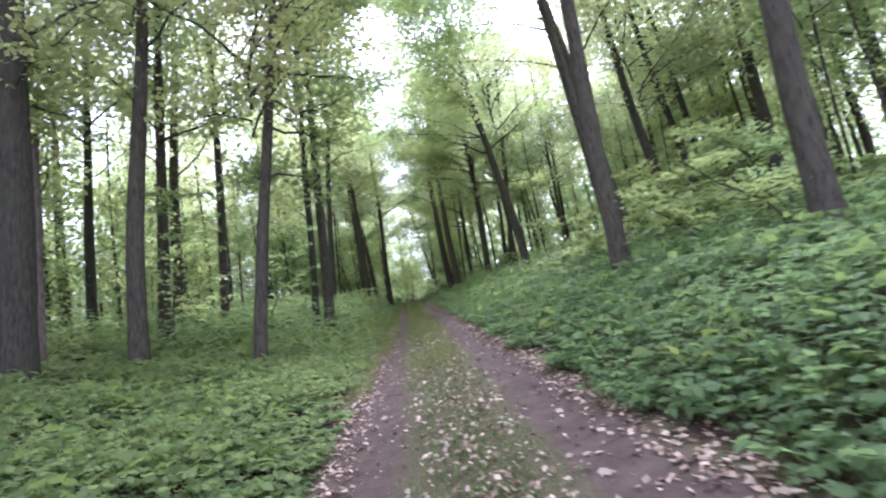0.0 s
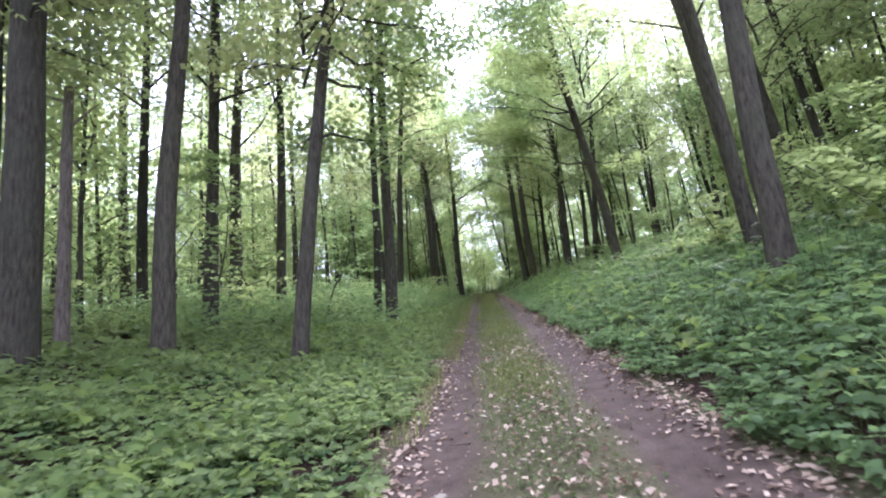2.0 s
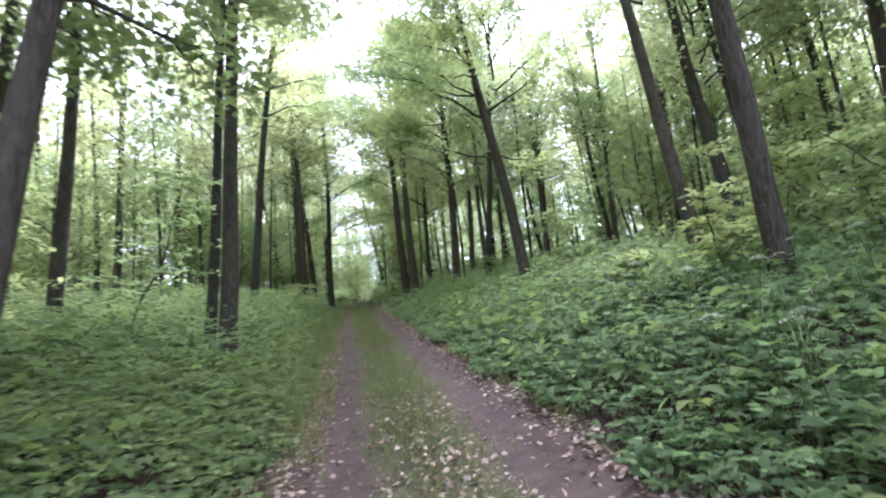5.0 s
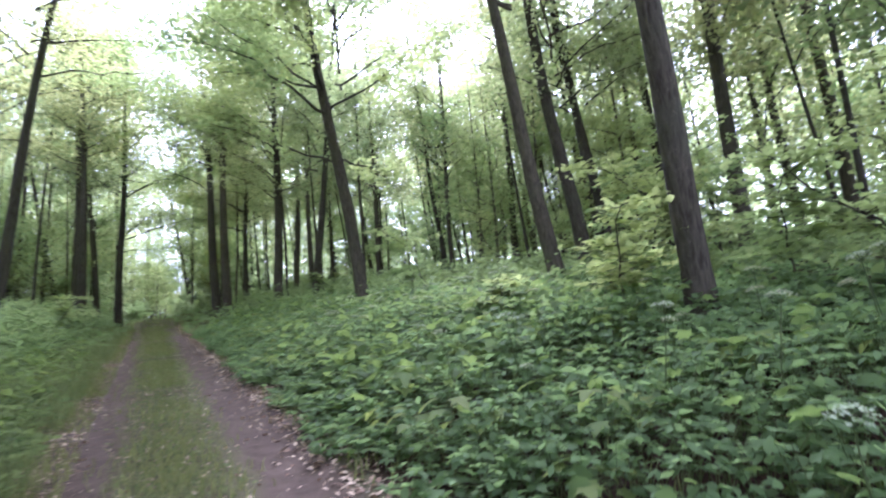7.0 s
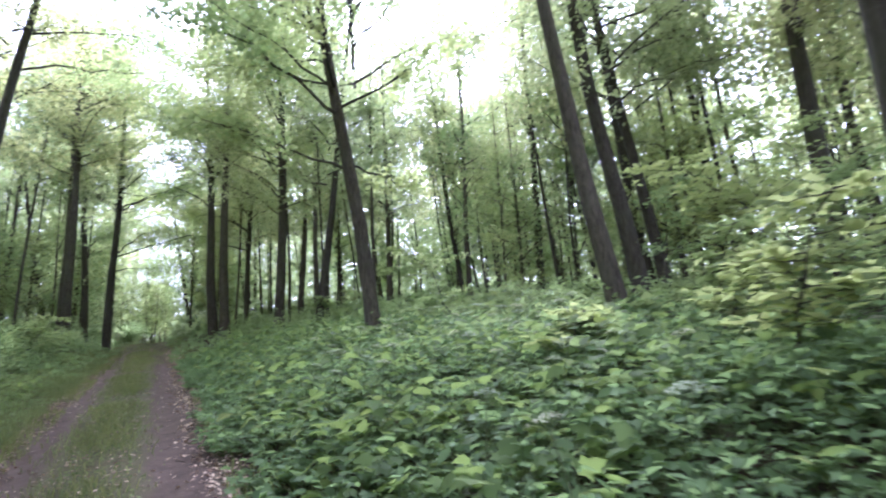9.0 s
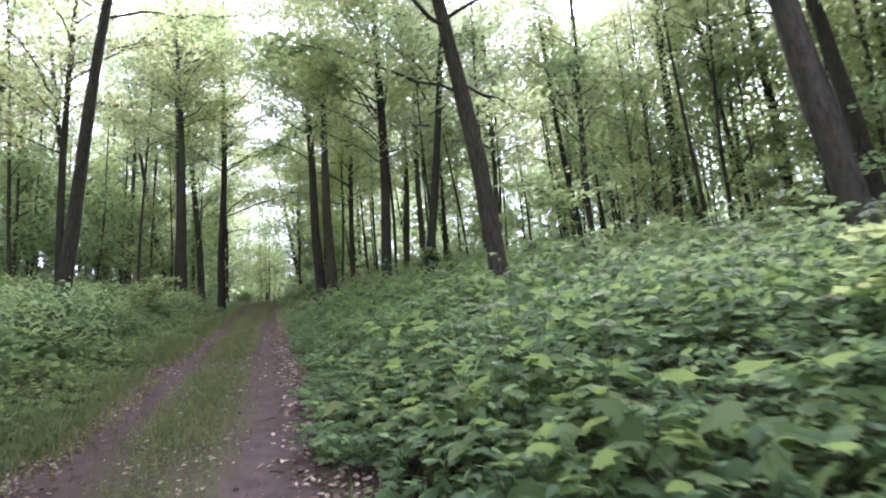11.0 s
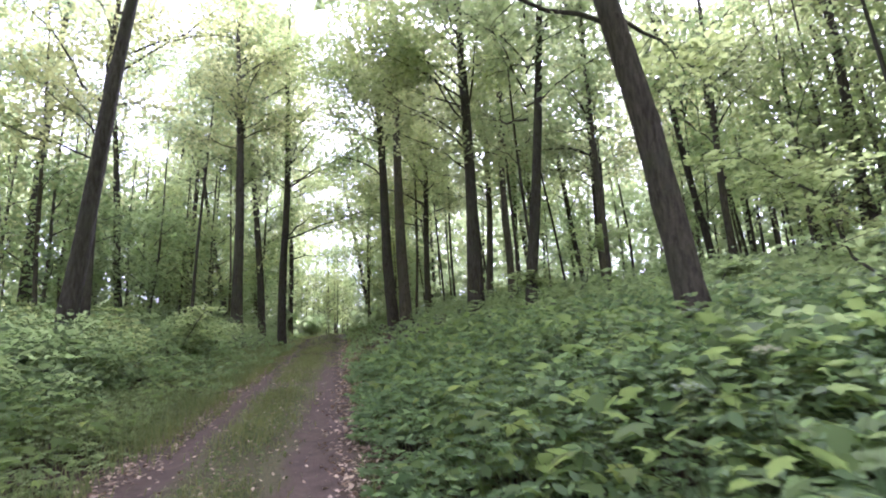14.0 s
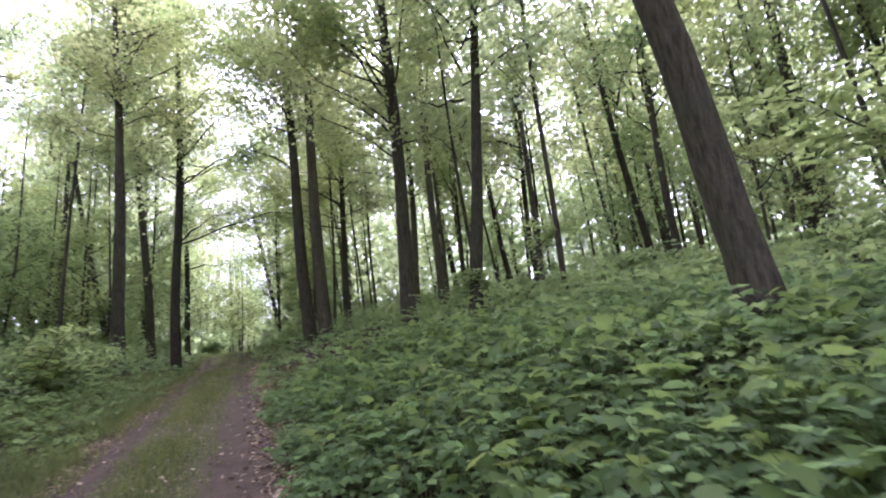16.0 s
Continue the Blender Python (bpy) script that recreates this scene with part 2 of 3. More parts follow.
def crown_set(seed, low, high, spread, limbs, per, size, shape=KITE, mat=LEAF_CROWN, twiggy=False):
    """Meshes of the single limbs, and mesh of the leaves, of one crown round the trunk's line, from low to high metres above the root."""
    rng = np.random.default_rng(seed)
    limb_meshes, spots = [], []
    for i in range(limbs):
        h = low + (high - low) * ((i + rng.uniform(0, 0.9)) / limbs) ** 1.15
        reach = spread * (0.55 + 0.6 * rng.random()) * (1.0 - 0.55 * max(0, (h - low) / (high - low) - 0.35))
        line = limb_line(rng, (0, 0, h), rng.uniform(0, 2 * np.pi), reach, rng.uniform(0.45, 0.92))
        r0 = 0.012 + 0.007 * reach
        wood = [tube(line, np.linspace(r0, 0.008, len(line)), 5 if twiggy else 4)]
        for k in range(2, len(line)):
            for _ in range(3):
                tip = limb_line(rng, line[k], rng.uniform(0, 2 * np.pi), rng.uniform(0.5, 1.5), rng.uniform(-0.1, 0.4), 3)
                if twiggy and i < 9:
                    wood.append(tube(tip, np.linspace(0.012, 0.004, len(tip)), 3))
                spots += [tip[1], tip[2], tip[3]]
        limb_meshes.append(joined(wood))
    spots = np.array(spots)
    at = np.repeat(spots, per, 0) + rng.normal(0, 1, (len(spots) * per, 3)) * np.array([0.36, 0.36, 0.3])
    leaf_me = fast_mesh("crown", *leaves(rng, at, rng.uniform(0.75, 1.25, len(at)) * size, shape, 0.85))
    leaf_me.materials.append(mat)
    return limb_meshes, leaf_me


def near_crown(*args):
    limb_meshes, leaf_me = crown_set(*args, KITE, LEAF_CROWN, True)
    made = []
    for v, f in limb_meshes:
        me = fast_mesh("limb", v, f)
        me.materials.append(BARK)
        me.shade_smooth()
        made.append(me)
    return made, leaf_me


CROWNS = [near_crown(10 + i, 5.4 + 0.7 * i, 18.0 + i, 4.6 + 0.2 * i, 22, 10, 0.16) for i in range(5)]
THIN_CROWNS = [near_crown(20 + i, 8.0 + i, 18.5 + i, 3.6, 18, 9, 0.16) for i in range(3)]
FAR_CROWNS = [crown_set(30 + i, 3.0 + 1.1 * i, 18.0 + i, 4.2, 15, 3, 0.24, TRI) for i in range(4)]
POLE_CROWNS = [crown_set(35 + i, 5.0 + 1.5 * i, 15.0 + i, 1.9, 10, 3, 0.2, TRI) for i in range(3)]
tree_rng = np.random.default_rng(5)


def trunk_shape(rng, dia, lean_x, lean_y, height, sides=12, broken=False):
    n = 26 if not broken else 14
    h = np.linspace(0, 1, n) ** 1.25 * height
    sway = 0.07 * np.sin(h * rng.uniform(0.25, 0.5) + rng.uniform(0, 6)) * np.minimum(h / 3, 1)
    sway2 = 0.07 * np.sin(h * rng.uniform(0.25, 0.5) + rng.uniform(0, 6)) * np.minimum(h / 3, 1)
    pts = np.stack([lean_x * h + sway, lean_y * h + sway2, h - 0.25 * (h == 0)], -1)
    r = 0.5 * dia * (1.02 - (0.35 if broken else 0.8) * (h / height) ** 1.1) + 0.13 * dia * np.exp(-h / 0.3)
    return tube(pts, r, sides, rng, 0.03)


def forest_tree(x, y, dia, lean_x, lean_y, far=False, height=None, label="", thin=False, pole=False):
    rng = tree_rng
    height = height or rng.uniform(17, 21)
    z = float(land(x, y))
    t = thing("tree", label or "tall slender maple with grey-brown furrowed bark in the undergrowth", "tree", group="forest trees", at=(x, y, z))
    kinds = POLE_CROWNS if pole else FAR_CROWNS if far else THIN_CROWNS if thin else CROWNS
    limb_meshes, leaf_me = kinds[rng.integers(len(kinds))]
    turn = rng.uniform(0, 2 * np.pi)
    # crown and limbs follow the lean of the trunk
    follow = Matrix(((1, 0, lean_x, 0), (0, 1, lean_y, 0), (0, 0, 1, 0), (0, 0, 0, 1))) @ Matrix.Rotation(turn, 4, "Z")
    v, f = trunk_shape(rng, dia, lean_x, lean_y, height, 7 if far else 12)
    if far:
        m = np.array(follow)
        v, f = joined([(v, f)] + [(a @ m[:3, :3].T, b) for a, b in limb_meshes])
    part("trunk", fast_mesh("trunk", v, f), BARK, t, smooth=True)
    if not far:
        for me in limb_meshes:
            part("limb", me, BARK, t).matrix_local = follow
    part("crown", leaf_me, LEAF_CROWN, t, "green layered foliage").matrix_local = follow
    return t


def limb(t, lean_x, lean_y, h, heading, length, lift, r0, seed, leafy=40, shape=MAPLE, spread=0.26):
    """One low limb with its own leaves, on a tree that stands near the track."""
    rng = np.random.default_rng(seed)
    line = limb_line(rng, (lean_x * h, lean_y * h, h), radians(heading), length, lift, 8)
    wood, spots = [tube(line, np.linspace(r0, 0.008, len(line)), 7)], []
    for k in range(3, len(line)):
        for _ in range(2):
            tip = limb_line(rng, line[k], radians(heading) + rng.uniform(-1.3, 1.3), rng.uniform(0.5, 1.2), rng.uniform(-0.25, 0.3), 3)
            wood.append(tube(tip, np.linspace(0.012, 0.004, len(tip)), 3))
            spots += list(tip[1:])
    ob = part("limb", fast_mesh("limb", *joined(wood)), BARK, t, smooth=True)
    spots = np.array(spots)
    at = np.repeat(spots, leafy // 4, 0) + rng.normal(0, 1, (len(spots) * (leafy // 4), 3)) * np.array([spread, spread, 0.6 * spread])
    part("spray", fast_mesh("spray", *leaves(rng, at, rng.uniform(0.11, 0.18, len(at)), shape, 0.6)), LEAF_LOW, ob, "light green maple leaves", kind="stuff")


def snag(x, y, dia):
    rng = np.random.default_rng(3)
    t = thing("snag", "bleached dead trunk broken off at the top", "dead tree", at=(x, y, float(land(x, y))))
    part("trunk", fast_mesh("trunk", *trunk_shape(rng, dia, 0.0, 0.0, 6.2, 12, True)), DEADWOOD, t, smooth=True)
    for h, a in ((5.2, 10), (5.8, 200)):
        line = limb_line(rng, (0, 0, h), radians(a), 0.9, 0.6, 4)
        part("stub", fast_mesh("stub", *tube(line, [0.05, 0.04, 0.03, 0.02, 0.008], 6)), DEADWOOD, t, smooth=True)


# ---- trees along the track ----
forest_tree(-8.0, 10.5, 0.68, 0.001, 0.001)
snag(-9.3, 13.2, 0.3)
forest_tree(-6.62, 12.44, 0.44, 0.042, 0.021)
forest_tree(-7.96, 16.97, 0.39, 0.038, 0.017)
forest_tree(-9.79, 22.69, 0.51, 0.039, 0.016)
forest_tree(-11.38, 19.45, 0.37, 0.005, 0.003)
forest_tree(-15.05, 24.25, 0.46, -0.017, -0.010)
forest_tree(-3.9, 12.29, 0.32, 0.114, 0.032)
forest_tree(-7.57, 21.69, 0.37, 0.020, 0.006)
forest_tree(-4.24, 22.5, 0.3, 0.045, 0.011)
forest_tree(-3.4, 20.5, 0.41, 0.033, 0.008)
forest_tree(-4.05, 48.81, 0.55, -0.023, -0.002, thin=True)
forest_tree(-5.0, 33.3, 0.41, 0.086, 0.037, thin=True)
forest_tree(-3.48, 46.4, 0.46, -0.041, -0.006, thin=True)
forest_tree(-3.22, 51.79, 0.41, -0.082, -0.009, thin=True)
forest_tree(-1.88, 48.83, 0.41, -0.004, -0.000, thin=True)
forest_tree(3.42, 46.36, 0.55, -0.063, 0.005, thin=True)
forest_tree(3.90, 45.37, 0.53, -0.032, 0.003, thin=True)
forest_tree(5.7, 39.5, 0.5, -0.004, 0.001)
forest_tree(6.95, 37.2, 0.38, 0.095, -0.031)
forest_tree(9.17, 46.27, 0.37, -0.006, 0.002)
forest_tree(9.01, 49.88, 0.41, 0.028, -0.007)
forest_tree(5.91, 51.98, 0.37, 0.001, -0.000)
forest_tree(3.58, 69.63, 0.37, -0.200, 0.009)
forest_tree(5.9, 26.9, 0.44, -0.124, 0.075)
forest_tree(5.83, 6.58, 0.46, 0.008, -0.007)
forest_tree(4.2, 10.45, 0.41, -0.000, 0.000)
forest_tree(5.7, 14.26, 0.35, -0.12, -0.05)
forest_tree(8.90, 20.75, 0.43, -0.106, 0.077)
forest_tree(11.9, 23.0, 0.5, -0.076, 0.064)
forest_tree(13.92, 23.92, 0.37, -0.074, 0.068)
forest_tree(14.81, 19.58, 0.47, 0.003, -0.003)
forest_tree(18.78, 25.41, 0.37, -0.022, 0.030)
forest_tree(19.65, 19.05, 0.41, -0.006, 0.014)
forest_tree(19.95, 20.97, 0.37, -0.005, 0.011)
forest_tree(16.50, 40.90, 0.32, -0.080, 0.056)
forest_tree(14.29, 46.65, 0.28, -0.016, 0.008)
forest_tree(20.61, 36.81, 0.32, -0.072, 0.078)
forest_tree(17.25, 34.47, 0.37, 0.014, -0.014)
forest_tree(-11.16, 44.10, 0.46, 0.009, 0.005, thin=True)
forest_tree(-9.57, 49.66, 0.37, -0.099, -0.036, thin=True)
forest_tree(-8.16, 55.82, 0.32, 0.001, 0.000, thin=True)
forest_tree(-5.73, 55.74, 0.32, -0.190, -0.040, thin=True)
forest_tree(-2.53, 60.35, 0.37, -0.025, -0.002, thin=True)
forest_tree(-9.05, 10.9, 0.45, -0.01, 0.0)


for x, y in ((-6.6, 38.5), (-4.6, 58.0), (4.8, 57.0), (-5.4, 68.0), (5.6, 66.0), (13.0, 44.0), (11.6, 52.5), (15.6, 38.5)):
    forest_tree(x, y, 0.3, 0.0, 0.0)


# the leaning maple on the bank, with low limbs that reach over the track
def limbs_of_leaning_maple():
    t = min((o for o in scene.objects if o.name.startswith("tree")), key=lambda o: (o.location.x - 5.9) ** 2 + (o.location.y - 26.9) ** 2)
    for h, heading, length, lift, r0, seed in ((5.0, 170, 4.2, 0.25, 0.045, 1), (5.2, 20, 3.2, 0.1, 0.04, 2), (6.8, 195, 5.2, 0.3, 0.06, 3), (7.0, 330, 3.6, 0.4, 0.05, 4), (7.6, 250, 4.0, 0.45, 0.055, 5), (9.0, 150, 5.0, 0.75, 0.1, 6)):
        limb(t, -0.124, 0.076, h, heading, length, lift, r0, seed)


limbs_of_leaning_maple()


# low leafy limbs of the maple by the verge, which hang over the way ahead
def limbs_by_the_verge():
    t = min((o for o in scene.objects if o.name.startswith("tree")), key=lambda o: (o.location.x + 3.9) ** 2 + (o.location.y - 12.29) ** 2)
    for h, heading, length, lift, r0, seed in ((4.6, 58, 3.8, 0.3, 0.035, 11), (5.2, 92, 4.6, 0.35, 0.04, 12), (6.0, 30, 4.2, 0.3, 0.04, 13), (6.8, 70, 5.2, 0.3, 0.045, 14), (4.8, 125, 4.0, 0.3, 0.035, 15), (7.6, 110, 4.6, 0.4, 0.045, 16), (8.2, 50, 4.6, 0.35, 0.045, 17)):
        limb(t, 0.114, 0.032, h, heading, length, lift, r0, seed, 32, MAPLE, 0.42)


limbs_by_the_verge()


# high limbs that lean out over the track and close the gap between the crowns
def over_the_track():
    rng = np.random.default_rng(61)
    trees = [o for o in scene.objects if o.name.startswith("tree") and not o.parent]
    for x, y, lean_x, lean_y, count in ((5.9, 26.9, -0.124, 0.075, 23), (-3.4, 20.5, 0.033, 0.008, 14), (-3.9, 12.29, 0.114, 0.032, 9), (4.2, 10.45, 0.0, 0.0, 7), (5.7, 14.26, -0.12, -0.05, 10), (8.9, 20.75, -0.106, 0.077, 4), (-6.62, 12.44, 0.042, 0.021, 3), (-5.0, 33.3, 0.086, 0.037, 4), (5.7, 39.5, -0.004, 0.001, 13), (6.95, 37.2, 0.095, -0.031, 4), (3.42, 46.36, -0.063, 0.005, 9), (-3.48, 46.4, -0.041, -0.006, 5), (-2.53, 60.35, -0.025, 0.0, 6), (5.91, 51.98, 0.0, 0.0, 6), (-1.88, 48.83, 0.0, 0.0, 6), (4.8, 57.0, 0.0, 0.0, 6), (-4.6, 58.0, 0.0, 0.0, 6)):
        t = min(trees, key=lambda o: (o.location.x - x) ** 2 + (o.location.y - y) ** 2)
        for i in range(count):
            h = rng.uniform(7.5, 16.5) if y < 48 else rng.uniform(5.0, 13.0)
            limb(t, lean_x, lean_y, h, (180 if x > 0 else 0) + rng.uniform(-75, 75), rng.uniform(4.0, 6.0), rng.uniform(0.3, 0.75), 0.045, int(rng.integers(1000)), 104, KITE, 0.5)


over_the_track()


# ---- the wood further off, grown at random ----
def wood_beyond():
    rng = np.random.default_rng(77)
    kept = [(o.location.x, o.location.y) for o in scene.objects if o.name.startswith("tree")]
    made = 0
    while made < 126:
        y = rng.uniform(-14, 105)
        x = rng.choice([-1, 1]) * (rng.uniform(3.4, 34) if y > 52 else rng.uniform(11, 36))
        if y > 88:
            x = rng.uniform(-30, 30)
        if y < 50 and rng.random() < (0.32 if x < 0 else 0.34):
            continue
        if y < 0 and abs(x) < 5 or min((x - a) ** 2 + (y - b) ** 2 for a, b in kept) < 7:
            continue
        kept.append((x, y))
        made += 1
        forest_tree(x, y, rng.uniform(0.2, 0.45), rng.normal(-0.07 if x > 0 else 0.01, 0.035), rng.normal(0, 0.03), far=True)



# slim poles among the tall trees
for x, y, lean in ((9.2, 36.0, 0.0), (6.9, 43.0, -0.04), (9.9, 47.5, -0.02), (5.2, 52.0, 0.01), (8.0, 54.5, -0.03), (-6.2, 49.0, 0.03), (-4.9, 53.5, 0.0)):
    forest_tree(x, y, 0.17, lean, 0.0, far=True, pole=True, label="slim young maple pole among the tall trees")

wood_beyond()


def slim_poles():
    """Thin straight young stems that stand between the tall trees."""
    rng = np.random.default_rng(83)
    for i in range(64):
        x = rng.uniform(7, 30) if i % 5 < 3 else -rng.uniform(6, 28)
        y = rng.uniform(30, 70) if abs(x) < 14 else rng.uniform(14, 64)
        forest_tree(x, y, rng.uniform(0.11, 0.2), rng.normal(-0.08 if x > 0 else 0.0, 0.05), rng.normal(0, 0.03), far=True, pole=True, height=rng.uniform(12, 17), label="slim young maple pole among the tall trees")


slim_poles()


def understorey_trees():
    """Small leafy trees and poles that close the view between the trunks."""
    rng = np.random.default_rng(41)
    sets = [crown_set(60 + i, low, high, 2.7, 11, per, 0.18, KITE, LEAF_LOW) for i, (low, high, per) in enumerate(((0.7, 6.5, 4), (2.2, 8.0, 3), (3.8, 10.0, 3), (5.5, 11.5, 3)))]
    spots = []
    for i in range(138):
        side = rng.choice([-1, 1])
        y = rng.uniform(-8, 95)
        x = side * rng.uniform(9 if y < 50 else 4, 34)
        if 10 < y < 30 and 0 < x < 13 or x > 0 and y < 40 and rng.random() < 0.3:
            continue
        spots.append((x, y, int(rng.integers(4) if side < 0 or y > 50 else rng.integers(1, 4))))
    # the green end of the track, the thickets of the slope and of the flat side
    spots += [(rng.uniform(-7, 7), rng.uniform(74, 100), i % 3) for i in range(30)]
    spots += [(side * rng.uniform(2.6, 7.5), rng.uniform(60, 82), i % 3) for i in range(12) for side in (-1, 1)]
    spots += [(rng.uniform(-5, 5), rng.uniform(98, 108), i % 2) for i in range(10)]
    spots += [(rng.uniform(14, 27), rng.uniform(10, 44), 3 * (i % 2)) for i in range(20)]
    spots += [(rng.uniform(15, 40), rng.uniform(2, 64), i % 2) for i in range(42)]
    spots += [(-rng.uniform(11, 32), rng.uniform(10, 64), i % 2) for i in range(60)]
    spots += [(-rng.uniform(7, 12), rng.uniform(36, 62), 0) for i in range(8)]
    for x, y, k in spots:
        limb_meshes, leaf_me = sets[k]
        t = thing("small_tree", "slim young tree with light leafy branches under the tall trees", "tree", group="understorey trees", at=(x, y, float(land(x, y))))
        t.rotation_euler[2] = rng.uniform(0, 6.28)
        v, f = trunk_shape(rng, rng.uniform(0.1, 0.18), rng.normal(0, 0.02), rng.normal(0, 0.02), 12, 6)
        part("trunk", fast_mesh("trunk", *joined([(v, f)] + limb_meshes)), BARK, t, smooth=True)
        part("crown", leaf_me, LEAF_LOW, t, "light green foliage")


understorey_trees()


def distant_wood():
    """Foliage of the wood beyond fifty metres, too far to count."""
    rng = np.random.default_rng(43)
    n = 240000
    a = rng.uniform(-1.35, 1.6, n)
    r = rng.uniform(40, 98, n)
    x, y = r * np.sin(a), 18 + r * np.cos(a)
    up = 22 * rng.random(n) ** 1.25
    clump = np.sin(0.31 * x + 1) * np.sin(0.27 * y) + np.sin(0.5 * up + 0.2 * x) * 0.7 + rng.normal(0, 0.5, n)
    keep = ((clump > 0.1) | ((up < 4.5) & (clump > -0.7))) & ~((np.abs(x) < 1.8) & (y < 84))
    keep &= ~((np.abs(x) < 3.2) & (y < 84) & (up > 2) & (up < 7))
    x, y, up = x[keep], y[keep], up[keep]
    at = np.stack([x, y, land(x, y) + up], -1)
    v, f = leaves(rng, at, rng.uniform(0.35, 0.75, len(x)), TRI, 1.4)
    stuff("distant_foliage", fast_mesh("distant_foliage", v, f), LEAF_CROWN, "green foliage of the wood far off", "woodland")


distant_wood()


# ---- young maples of the understorey ----
def sapling_set(seed, height):
    rng = np.random.default_rng(seed)
    line = limb_line(rng, (0, 0, -0.1), rng.uniform(0, 6.28), height, 0.97, 7)
    wood = [tube(line, np.linspace(0.012 + 0.005 * height, 0.006, len(line)), 5)]
    spots = []
    for i in range(int(7 + 4 * height)):
        k = rng.uniform(0.3, 1)
        h = k * (len(line) - 1)
        p = line[int(h)] + (line[min(int(h) + 1, len(line) - 1)] - line[int(h)]) * (h % 1)
        tw = limb_line(rng, p, rng.uniform(0, 6.28), rng.uniform(0.25, 0.42) * height * (1.25 - 0.8 * k), rng.uniform(0.05, 0.35), 4)
        wood.append(tube(tw, np.linspace(0.009, 0.003, len(tw)), 3))
        spots += list(tw[1:]) + list(0.5 * (tw[1:-1] + tw[2:]))
    spots = np.array(spots)
    at = np.repeat(spots, 5, 0) + rng.normal(0, 1, (len(spots) * 5, 3)) * np.array([0.14, 0.14, 0.035])
    lv, lf = leaves(rng, at, rng.uniform(0.11, 0.19, len(at)), KITE, 0.28)
    wm, tm, lm = fast_mesh("stem", *wood[0]), fast_mesh("twig", *joined(wood[1:])), fast_mesh("foliage", lv, lf)
    wm.materials.append(BARK)
    tm.materials.append(BARK)
    lm.materials.append(LEAF_LOW)
    return wm, tm, lm


SAPLINGS = [sapling_set(50 + i, h) for i, h in enumerate((1.6, 2.4, 3.2, 4.2, 5.2))]


def sapling(x, y, which, turn, size=1.0):
    t = thing("sapling", "young maple with thin stem and flat sprays of leaves", "sapling", group="understorey saplings", at=(x, y, float(land(x, y))))
    t.rotation_euler[2], t.scale = turn, (size, size, size)
    wm, tm, lm = SAPLINGS[which]
    part("stem", wm, BARK, t)
    part("twig", tm, BARK, t, kind="stuff")
    part("foliage", lm, LEAF_LOW, t)


def plant_saplings():
    rng = np.random.default_rng(9)
    for i in range(150):
        y = rng.uniform(2, 75)
        side = rng.choice([-1, 1])
        x = side * rng.uniform(5.5 if side < 0 else 7.5, 24)
        sapling(x, y, int(rng.integers(5)), rng.uniform(0, 6.28), rng.uniform(0.8, 1.15))
    for i in range(26):
        y = rng.uniform(24, 60)
        sapling(-rng.uniform(3.0, 6.5), y, int(rng.integers(2)), rng.uniform(0, 6.28), rng.uniform(0.7, 1.0))
    for x, y, w in ((5.9, 7.3, 2), (6.9, 8.8, 2), (5.7, 9.6, 1), (7.8, 10.6, 3), (7.2, 12.4, 2), (8.6, 7.4, 3), (9.4, 12.2, 3), (9.6, 16.4, 2), (8.4, 18.2, 1), (10.6, 19.4, 2)):
        sapling(x, y, w, x * 5, 0.9)
    for x, y, w in ((5.6, 15.4, 1), (6.4, 16.8, 1), (4.9, 17.6, 0), (7.6, 14.2, 1)):
        sapling(x, y, w, x * 3, 0.9)


plant_saplings()


